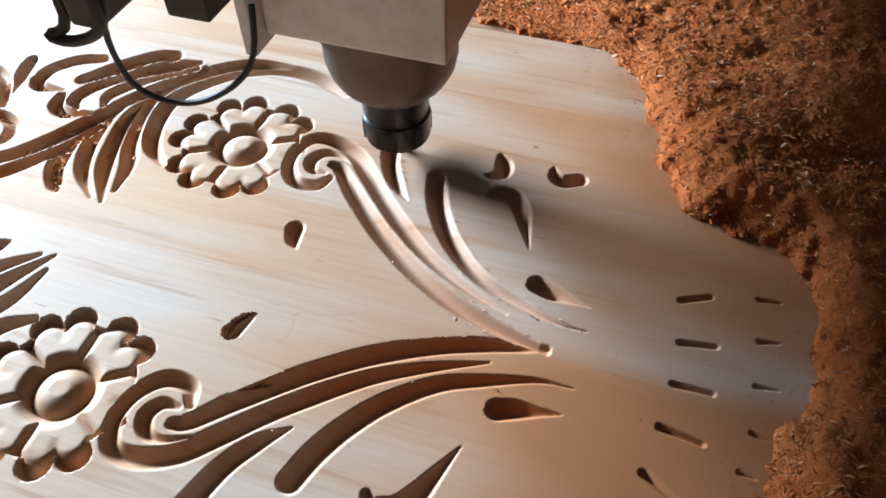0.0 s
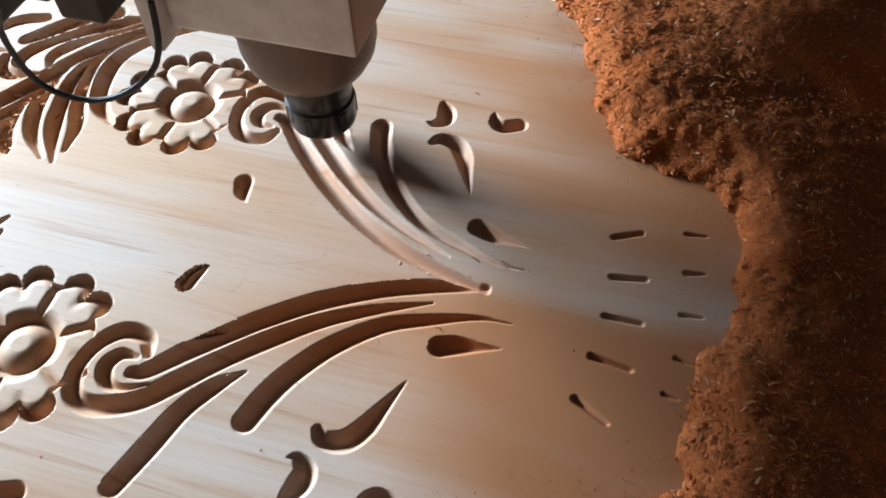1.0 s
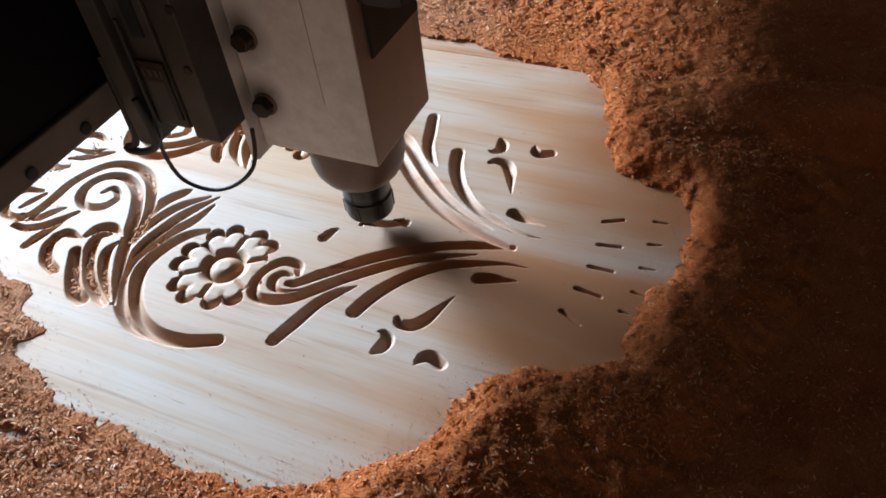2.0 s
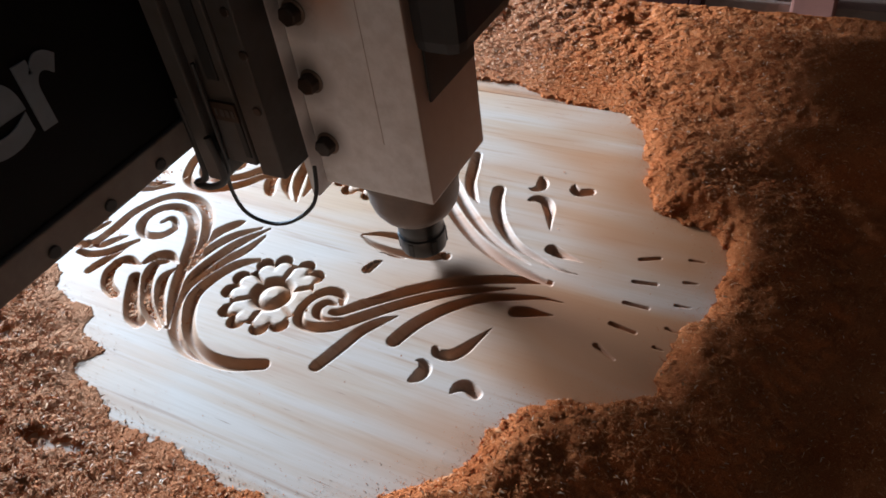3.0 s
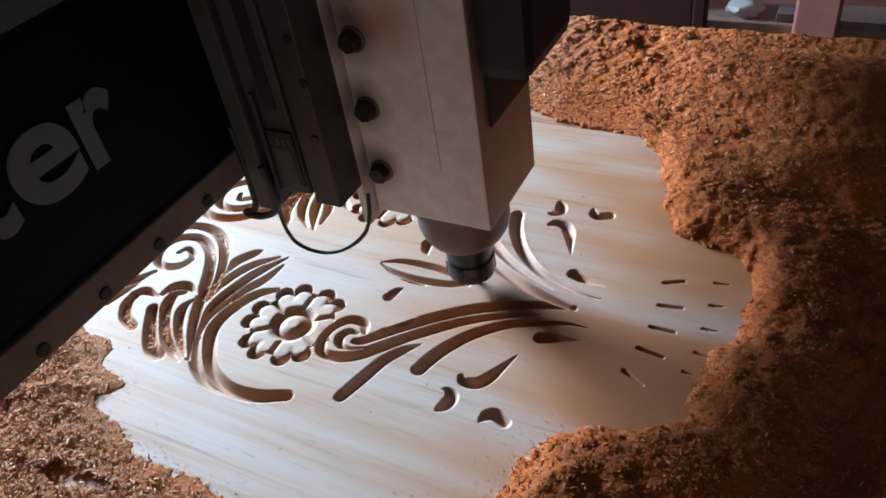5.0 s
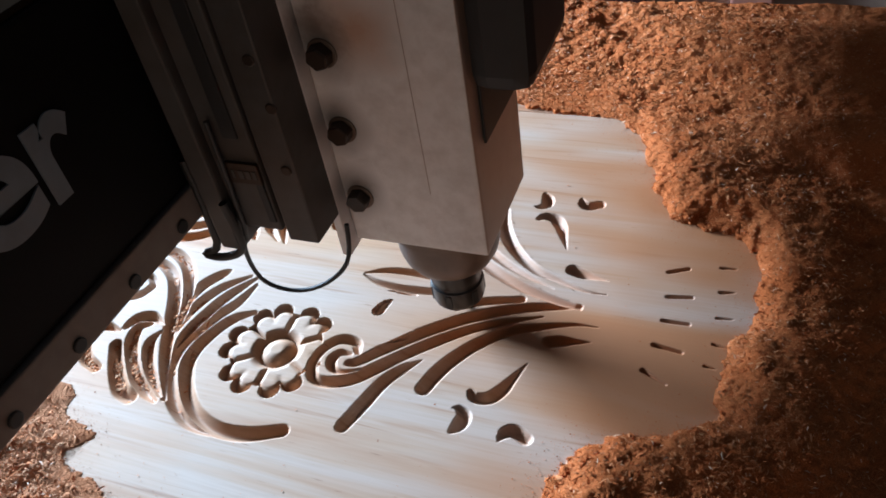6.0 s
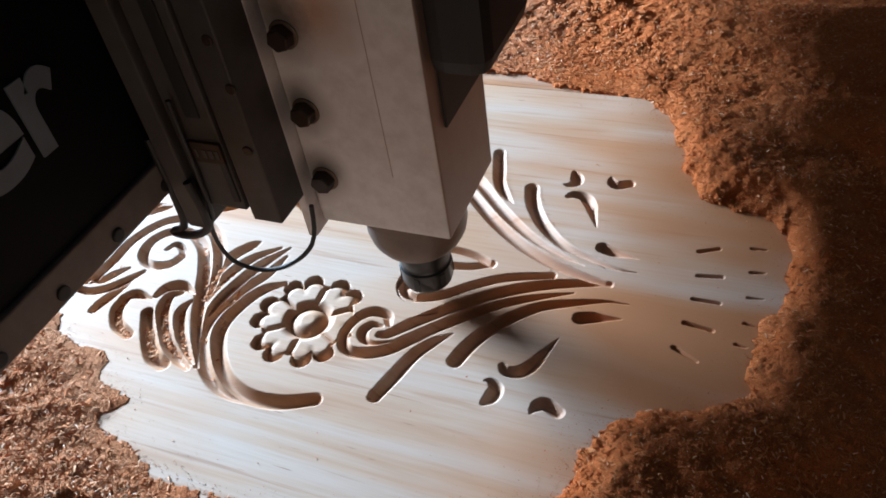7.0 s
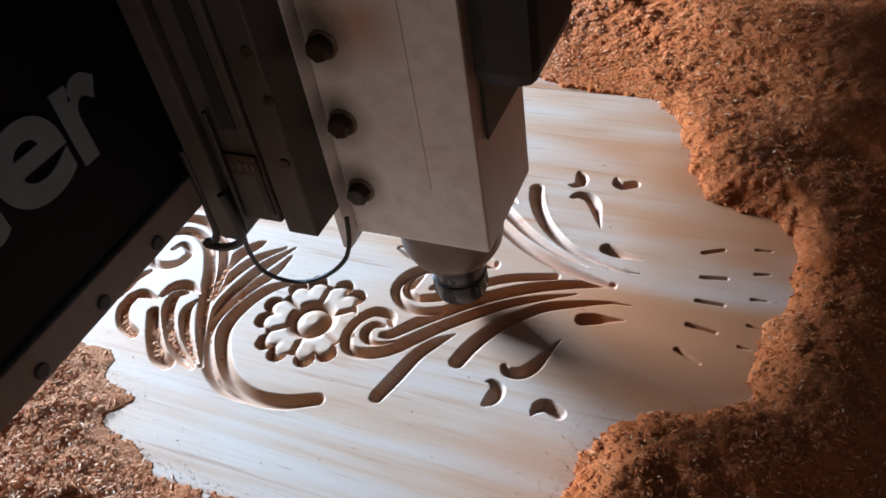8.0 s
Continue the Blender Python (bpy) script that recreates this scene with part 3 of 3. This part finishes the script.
def scatter_flakes():
    rng = np.random.RandomState(5)
    n = 430000
    x, y = rng.uniform(-0.6, 0.62, n), rng.uniform(-0.45, 0.53, n)
    h = heap_height(x, y)
    thin = np.clip(far_from_swept(x, y) / 0.03, 0.12, 1) + np.clip((x + 0.25) / 0.2, 0, 1)
    keep = ((h > 0) | (x > 0.16) | ((y < -0.2) & (far_from_swept(x, y) > 0) & (rng.rand(n) < 0.25))) & (rng.rand(n) < thin * np.where((x > 0.2) | ((x > 0.12) & (y < -0.2)), 0.35, 1))
    x, y, h = x[keep], y[keep], h[keep]
    s = (0.0006 + 0.0022 * rng.rand(len(x)) ** 2.8) * (1 + 0.45 * np.clip((-0.15 - x) / 0.15, 0, 1)) * (1 - 0.3 * np.clip((x - 0.12) / 0.1, 0, 1))
    places = np.stack([x, y, np.where(x < 0, np.maximum(h, 0), h) + 0.0002], 1)
    frizz = 0.45 + 0.55 * np.clip((-0.12 - x) / 0.15, 0, 1)
    paled = x + 0.08 * (rng.rand(len(x)) - 0.5) < -0.14
    flakes("wood_shavings", places[~paled], s[~paled], "loose curled brown wood shavings on the sawdust heap", CHIP, frizz[~paled])
    flakes("pale_shavings", places[paled], s[paled], "paler dry wood shavings on the paler sawdust", PALE_CHIP, frizz[paled])
    # a denser, clumped layer of longer shavings over the thin dust
    m = 42000
    x, y = rng.uniform(-0.56, -0.04, m), rng.uniform(-0.42, -0.15, m)
    d = far_from_swept(x, y)
    clump = value_noise(x, y, 45, 21) * 0.7 + value_noise(x, y, 130, 22) * 0.5
    keep = (d > 0.004) & (rng.rand(m) < np.clip((clump - 0.38) * 3, 0.04, 1) * np.clip(d / 0.035, 0.1, 1)) & (heap_height(x, y) > 0.0002)
    x, y = x[keep], y[keep]
    z = heap_height(x, y) + 0.0004 + 0.003 * np.clip(clump[keep] - 0.5, 0, 1) * rng.rand(len(x))
    flakes("long_shavings", np.stack([x, y, z], 1), 0.0007 + 0.0017 * rng.rand(len(x)) ** 2.4, "clumped orange-brown shavings lying on the thin dust", PALE_CHIP, np.full(len(x), 0.7))
    # shavings left in the old grooves
    spots = []
    for g in HALF[10:]:
        for side in (g, flip(g)):
            c = curve_of(side)
            m = rng.randint(0, len(c), 420)
            off = rng.normal(0, 0.33, (420, 2)) * c[m, 2:3]
            px, py = c[m, 0] + off[:, 0], c[m, 1] + off[:, 1]
            some = rng.rand(420) < np.clip((-0.285 - px) / 0.10, 0.01, 0.95) * np.where(py < 0, 1.0, 0.5) * (value_noise(px, py, 60, 9) > 0.35)
            spots.append(np.stack([px, py, np.full(420, -0.0044)], 1)[some])
    for g in LEAVES:
        c = curve_of(g)
        m = rng.randint(0, len(c), 60)
        spots.append(np.hstack([c[m, :2] + rng.normal(0, 0.35, (60, 2)) * c[m, 2:3], np.full((60, 1), -0.0044)]))
        m = m[:14]
        spots.append(np.hstack([c[m, :2] + rng.normal(0, 0.008, (14, 2)), np.full((14, 1), 0.0003)]))
    p = np.vstack(spots)
    flakes("shavings_in_grooves", p, 0.0010 + 0.0022 * rng.rand(len(p)) ** 2, "brown shavings packed into the older carved grooves", PALE_CHIP)
    # crumbs on the swept wood
    n = 900
    x, y = rng.uniform(-0.42, 0.12, n), rng.uniform(-0.26, 0.26, n)
    near = far_from_swept(x, y)
    keep = (near < -0.005) & (rng.rand(n) < np.where(y < -0.14, 0.45, 0.12))
    n = 110000
    dx, dy = rng.uniform(-0.60, 0.16, n), rng.uniform(-0.29, 0.30, n)
    edge = far_from_swept(dx, dy)
    close = (edge < 0.002) & (rng.rand(n) < np.exp(edge / np.where(dx < -0.1, 0.006, 0.011)))
    flakes("fine_dust", np.stack([dx[close], dy[close], np.full(close.sum(), 0.0003)], 1), 0.0002 + 0.0003 * rng.rand(close.sum()) ** 2, "fine brown dust thinning out over the board", SAWDUST, 0.0, 2.4)
    flakes("wood_crumbs", np.stack([x[keep], y[keep], np.full(keep.sum(), 0.0004)], 1), 0.0003 + 0.0007 * rng.rand(keep.sum()) ** 3, "tiny brown crumbs of wood on the swept board", broad=1.6)

    # pale crumbs that cling to the edges of the fresh grooves
    spots = []
    for g in (HALF[0], HALF[3], HALF[4]):
        for side, share in ((g, 60), (flip(g), 260)):
            c = curve_of(side)
            m = rng.randint(0, len(c) - 1, share)
            run = c[m + 1, :2] - c[m, :2]
            across = np.stack([-run[:, 1], run[:, 0]], 1) / np.maximum(np.linalg.norm(run, axis=1), 1e-6)[:, None]
            at = c[m, :2] + across * (c[m, 2:3] + rng.normal(0.0006, 0.0008, (share, 1))) * rng.choice([-1, 1], (share, 1))
            spots.append(np.hstack([at, np.full((share, 1), 0.0003)]))
    p = np.vstack(spots)
    p = p[p[:, 0] > -0.17]
    flakes("groove_crumbs", p, 0.0003 + 0.0007 * rng.rand(len(p)) ** 2, "pale crumbs of cut wood along the groove edges", PINE, 0.5)


build_heap()
scatter_flakes()

# ---- the room and the machine bed ----


def setting(name, bm, mat, label, category):
    return tagged(part(name, bm, mat), label, category, kind="structure")


# room shell is added round the machine, kept dark to limit bounced light
setting("floor", box(-2.6, 5.1, -3.6, 2.6, -0.90, -0.80), SHELL_DARK, "grey concrete workshop floor", "floor")
setting("ceiling", box(-2.6, 5.1, -3.6, 2.6, 2.0, 2.1), SHELL_DARK, "unseen dark ceiling added to shut out the sky", "ceiling")
setting("wall_east", box(5.0, 5.1, -3.4, 2.4, -0.8, 2.0), SHELL_DARK, "unseen dark wall added to close the room", "wall")
wall = box(-2.5, -2.4, -3.5, 0.25, -0.8, 2.0)
box(-2.5, -2.4, 1.69, 2.5, -0.8, 2.0, bm=wall)
box(-2.5, -2.4, 0.25, 1.69, 0.76, 2.0, bm=wall)
box(-2.5, -2.4, 0.25, 1.69, -0.8, 0.50, bm=wall)
setting("wall_west", wall, SHELL_DARK, "unseen dark wall added to close the room with a wide opening to daylight", "wall")
# unseen wall, with a gap left where the added fill lamp stands
wall = box(-2.4, 0.3, -3.5, -3.4, -0.8, 2.0)
box(1.5, 5.0, -3.5, -3.4, -0.8, 2.0, bm=wall)
box(0.3, 1.5, -3.5, -3.4, 0.29, 2.0, bm=wall)
box(0.3, 1.5, -3.5, -3.4, -0.8, -0.05, bm=wall)
setting("wall_south", wall, SHELL_DARK, "bare grey workshop wall with a gap for the added fill lamp", "wall")
setting("wall_north", box(-2.4, 5.0, 2.4, 2.5, -0.8, 2.0), SHELL_DARK, "dark wall added to hold down bounced light", "wall")
setting("wall_panel", box(-0.5, 1.6, 1.52, 1.60, -0.8, -0.05), PINKWALL, "low pink plastered partition behind the bench", "wall")


def build_bed():
    bed = new("machine_bed")
    tagged(bed, "dark steel bed of the carving machine under sawdust", "machine bed")
    part("bed_top", box(-1.2, 1.3, -0.9, 0.535, -0.075, -0.032, 0.004), PLATE, bed)
    for x in (-1.1, 1.2):
        for y in (-0.8, 0.52):
            part("leg", box(x - 0.05, x + 0.05, y - 0.05, y + 0.05, -0.80, -0.075, 0.004), STEEL, bed)
    return bed


build_bed()
tagged(part("pale_batten", box(-0.80, 0.10, 0.2765, 0.318, -0.030, -0.0025, 0.002), PINE), "pale pine batten lying along the carved board", "batten")


def build_back():
    """What shows past the far end of the bed: a pink pillar, a low pale bench and a bag on it."""
    pillar = part("pillar", box(0.045, 0.13, 1.20, 1.285, -0.80, 2.0, 0.006), PINKWALL)
    tagged(pillar, "square pillar with pink plaster", "pillar", kind="structure")
    panel = new("red_panel")
    tagged(panel, "dark red painted steel panel standing beyond the machine", "panel")
    part("sheet", box(-1.6, -0.160, 1.20, 1.216, -0.80, -0.02, 0.003), RED, panel)
    part("top_rail", box(-1.62, -0.158, 1.19, 1.226, -0.02, 0.0, 0.004), RED, panel)
    part("end_post", box(-0.158, -0.130, 1.19, 1.226, -0.80, 0.0, 0.004), RED, panel)
    bench = new("low_bench")
    tagged(bench, "low pale bench by the pink wall", "bench")
    part("bench_top", box(-0.15, 0.9, 1.25, 1.37, -0.355, -0.32, 0.004), PALE, bench)
    bag = bmesh.new()
    bmesh.ops.create_icosphere(bag, subdivisions=3, radius=1.0)
    for v in bag.verts:
        k = 1 + 0.16 * math.sin(4 * v.co.x + 3) * math.sin(5 * v.co.y + 1) + 0.05 * math.sin(7 * v.co.z + 9 * v.co.x)
        v.co = (-0.065 + v.co.x * 0.040 * k, 1.29 + v.co.y * 0.03 * k, -0.304 + max(v.co.z, -0.8) * 0.020 * k)
    tagged(part("plastic_bag", bag, WHITE, None, "", True), "crumpled white plastic bag on the low bench", "bag")
    tagged(part("offcut", box(0.005, 0.043, 1.26, 1.30, -0.320, -0.300, 0.002), STRIP), "short dark offcut of bar on the low bench", "offcut")
    for x in (-0.03, 0.85):
        part("leg", box(x - 0.03, x + 0.03, 1.27, 1.35, -0.80, -0.355, 0.003), PALE, bench)


build_back()

# ---- gantry, carriage and spindle; the carriage slides along the beam, the beam along the bed ----
# local places: x and y from the cutter's axis, z from the board's face
FACE = -0.135


def build_gantry():
    gantry = new("machine_gantry")
    tagged(gantry, "black gantry of a carving machine with pale letters on its beam", "machine")
    # unseen depth behind the face is added so the beam shades the heap
    part("beam", box(FACE - 0.26, FACE, -0.85, 1.30, 0.181, 0.326, 0.003), BLACK, gantry)
    part("top_cover", box(FACE - 0.26, FACE - 0.002, -0.85, 1.30, 0.3265, 0.3300, 0.001), DUSTY, gantry, "brown dusty top of the beam")
    strip = part("lower_strip", box(FACE - 0.25, FACE + 0.003, -0.85, 1.30, 0.1555, 0.180, 0.0015), STRIP, gantry, "grey steel strip with dark screw holes")
    for k in range(40):
        bm = lathe([(0.0047, -0.002), (0.0047, 0.0006), (0.0038, 0.0010)], 16)
        bmesh.ops.transform(bm, matrix=Matrix.Translation((FACE + 0.0035, -0.8018 + 0.0515 * k, 0.1630)) @ Matrix.Rotation(radians(90), 4, "Y"), verts=bm.verts)
        part("screw", bm, RUBBER, strip, "dark recessed screw")
    for side in (-0.92, 1.30):
        part("upright", box(FACE - 0.2, FACE, side, side + 0.07, -0.80, 0.326, 0.004), BLACK, gantry)
    word = new("lettering")
    word.parent = gantry
    word.matrix_basis = pose(FACE + 0.001, 0, 0, 90, 0, 90)
    word["label"] = "pale grey letters reading ter"
    for sign, x0, x1, z0, z1 in (("t", -0.281, -0.2545, 0.2345, 0.295), ("e", -0.2500, -0.2030, 0.2340, 0.2806), ("r", -0.1990, -0.1685, 0.2352, 0.2804)):
        data = bpy.data.curves.new("letter", "FONT")
        data.body, data.size, data.extrude, data.offset = sign, 0.1, 0.0006, 0.0024
        tmp = new("letter_source", data)
        bpy.context.view_layer.update()
        me = bpy.data.meshes.new_from_object(tmp.evaluated_get(bpy.context.evaluated_depsgraph_get()))
        bpy.data.objects.remove(tmp)
        xs, ys = [v.co.x for v in me.vertices], [v.co.y for v in me.vertices]
        kx, ky = (x1 - x0) / (max(xs) - min(xs)), (z1 - z0) / (max(ys) - min(ys))
        for v in me.vertices:
            v.co = (x0 + (v.co.x - min(xs)) * kx, z0 + (v.co.y - min(ys)) * ky, v.co.z)
        me.materials.clear()
        me.materials.append(LETTER)
        new("letter", me).parent = word
    return gantry


gantry = build_gantry()


def build_carriage():
    car = part("carriage", box(-0.1275, -0.1105, -0.097, 0.097, 0.127, 0.46, 0.002), PLATE, gantry, "grey steel sliding carriage of the spindle")
    sub = lambda name, bm, mat, label="", smooth=False: part(name, bm, mat, car, label, smooth)
    sub("slide_rail", box(-0.1345, -0.1280, -0.080, 0.080, 0.150, 0.46, 0.001), STEEL)
    sub("cover_plate", box(-0.1095, -0.0757, -0.091, 0.091, 0.1455, 0.46, 0.002), PLATE, "worn grey plate with a dark slot")
    sub("slot", box(-0.0942, -0.0836, -0.0925, -0.0905, 0.2190, 0.46, 0.0006), RUBBER, "dark open slot")
    sub("lower_slot", box(-0.0827, -0.0774, -0.0925, -0.0905, 0.1535, 0.187, 0.0006), RUBBER, "short dark slot")
    sub("type_plate", box(-0.1004, -0.0765, -0.0935, -0.0910, 0.1853, 0.2012, 0.0005), BOLT, "small dark plate with worn pale marks")
    for k, w in enumerate((0.002, 0.0035, 0.0035, 0.0026)):
        x = -0.0965 + 0.0051 * k
        sub("mark", box(x, x + w, -0.0940, -0.0934, 0.1897, 0.1959), PLATE, "pale worn mark")
    sub("mount_block", box(-0.0720, -0.0495, -0.092, 0.092, 0.1394, 0.46, 0.0015), STEEL, "dark grey mounting block")
    sub("mount_web", box(-0.0750, -0.0725, -0.086, 0.086, 0.1480, 0.46, 0.001), RUBBER)
    for x, z in ((-0.0560, 0.1986), (-0.0520, 0.2430), (-0.0560, 0.2737)):
        bm = lathe([(0.0036, -0.001), (0.0036, 0.0006), (0.003, 0.0010)], 14)
        bmesh.ops.transform(bm, matrix=Matrix.Translation((x, -0.0922, z)) @ Matrix.Rotation(radians(90), 4, "X"), verts=bm.verts)
        sub("screw", bm, BOLT, "small rusty screw")
    sub("edge_plate", box(-0.0560, -0.0492, -0.062, 0.060, 0.1010, 0.46, 0.0012), HOUSING, "pale edge of the mounting plate")
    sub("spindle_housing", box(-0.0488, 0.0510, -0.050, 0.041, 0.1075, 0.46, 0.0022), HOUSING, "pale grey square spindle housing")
    sub("seam", box(0.0163, 0.0166, -0.0503, -0.0498, 0.157, 0.46), PALE, "fine scratched line")
    for z in (0.148, 0.2025, 0.256, 0.309):
        bm = bmesh.new()
        bmesh.ops.create_cone(bm, cap_ends=True, segments=6, radius1=0.0084, radius2=0.0076, depth=0.010)
        bmesh.ops.bevel(bm, geom=bm.edges[:], offset=0.0008, segments=1, affect="EDGES")
        bmesh.ops.transform(bm, matrix=Matrix.Translation((-0.0362, -0.0545, z)) @ Matrix.Rotation(radians(90), 4, "X") @ Matrix.Rotation(z * 40, 4, "Z"), verts=bm.verts)
        sub("bolt", bm, BOLT, "dark rusty hexagon bolt")
        ring = lathe([(0.0096, 0.0), (0.0096, 0.0010), (0.0090, 0.0014)], 28)
        bmesh.ops.transform(ring, matrix=Matrix.Translation((-0.0362, -0.0502, z)) @ Matrix.Rotation(radians(90), 4, "X"), verts=ring.verts)
        sub("washer", ring, NOSE, "brown stained washer")
    sub("nose", lathe([(0.022, 0.051), (0.027, 0.052), (0.033, 0.058), (0.0375, 0.066), (0.0395, 0.075), (0.0395, 0.094), (0.0430, 0.095), (0.0430, 0.1085)], 56), NOSE, "oily brown rounded spindle nose", True)
    nut = lathe([(0.0165, 0.0105), (0.0205, 0.012), (0.0215, 0.0155), (0.0215, 0.030), (0.0202, 0.0315), (0.0200, 0.0345), (0.0209, 0.036), (0.0209, 0.050), (0.019, 0.052)], 56)
    sub("collet_nut", nut, NUT, "black steel collet nut", True)
    for k in range(6):
        a = 2 * math.pi * k / 6
        bm = box(-0.0026, 0.0026, -0.0008, 0.0008, 0.014, 0.028, 0.0004)
        bmesh.ops.transform(bm, matrix=Matrix.Rotation(a, 4, "Z") @ Matrix.Translation((0, -0.0212, 0)), verts=bm.verts)
        sub("spanner_slot", bm, RUBBER, "dark spanner slot")
    sub("cutter", lathe([(0.0005, -0.0045), (0.0025, -0.0035), (0.003, 0.0), (0.003, 0.012)], 20), STEEL, "thin steel cutter", True)
    sub("plug_plate", box(0.0514, 0.0534, -0.0345, 0.0365, 0.1897, 0.2370, 0.0008), RUBBER, "black cover plate")
    sub("plug_box", box(0.0514, 0.0890, -0.0470, 0.041, 0.2330, 0.46, 0.011), RUBBER, "black plastic plug box")
    loop = spline([(-0.0983, -0.0965, 0.2333), (-0.1041, -0.0936, 0.1472), (-0.1136, -0.0907, 0.1255), (-0.1177, -0.0878, 0.1062), (-0.1165, -0.0849, 0.0875), (-0.1078, -0.082, 0.0772), (-0.0924, -0.079, 0.0737), (-0.0758, -0.0761, 0.0782), (-0.0598, -0.0732, 0.0889), (-0.049, -0.0703, 0.1017), (-0.045, -0.0674, 0.1158), (-0.0439, -0.0645, 0.134)], 0.003)
    sub("cable", tube(loop, 0.0017), RUBBER, "thin black hanging cable", True)
    loop = spline([(-0.131, -0.094, 0.2), (-0.1325, -0.094, 0.1303), (-0.1458, -0.096, 0.1174), (-0.1271, -0.097, 0.1185), (-0.1077, -0.098, 0.1335), (-0.109, -0.099, 0.1711)], 0.003)
    sub("cable", tube(loop, 0.0030), RUBBER, "thick black hanging cable", True)
    return car


carriage = build_carriage()

# ---- what moves ----
TOOL = [
    (0.00, -0.1304, 0.1262),
    (0.30, -0.1391, 0.1566),
    (0.60, -0.1451, 0.1696),
    (0.90, -0.1342, 0.1121),
    (1.00, -0.1309, 0.0940),
    (1.20, -0.1219, 0.0483),
    (1.50, -0.1114, 0.0116),
    (1.60, -0.1098, 0.0071),
    (2.00, -0.1343, -0.0020),
    (2.20, -0.1633, -0.0038),
    (3.30, -0.1138, 0.0019),
    (3.50, -0.1448, 0.0103),
    (4.00, -0.1877, 0.0014),
    (4.50, -0.1142, 0.0015),
    (4.70, -0.1077, 0.0064),
    (5.80, -0.0705, -0.0023),
    (6.00, -0.0977, -0.0150),
    (6.50, -0.1552, -0.0495),
    (6.80, -0.1579, -0.0412),
    (7.00, -0.1450, -0.0358),
    (7.20, -0.1571, -0.0194),
    (7.50, -0.1707, -0.0476),
    (7.80, -0.1369, -0.0607),
    (8.00, -0.1159, -0.0411),
]


def motions():
    walk(gantry, [(t, pose(x, 0, 0)) for t, x, y in TOOL])
    walk(carriage, [(t, pose(0, y, 0)) for t, x, y in TOOL])
    for ob, t in plugs:
        up, down = pose(0, 0, 0.00003), pose(0, 0, -0.0066)
        walk(ob, [(0, up), (t - 0.07, up), (min(t + 0.07, 7.95), down), (8, down)])


motions()
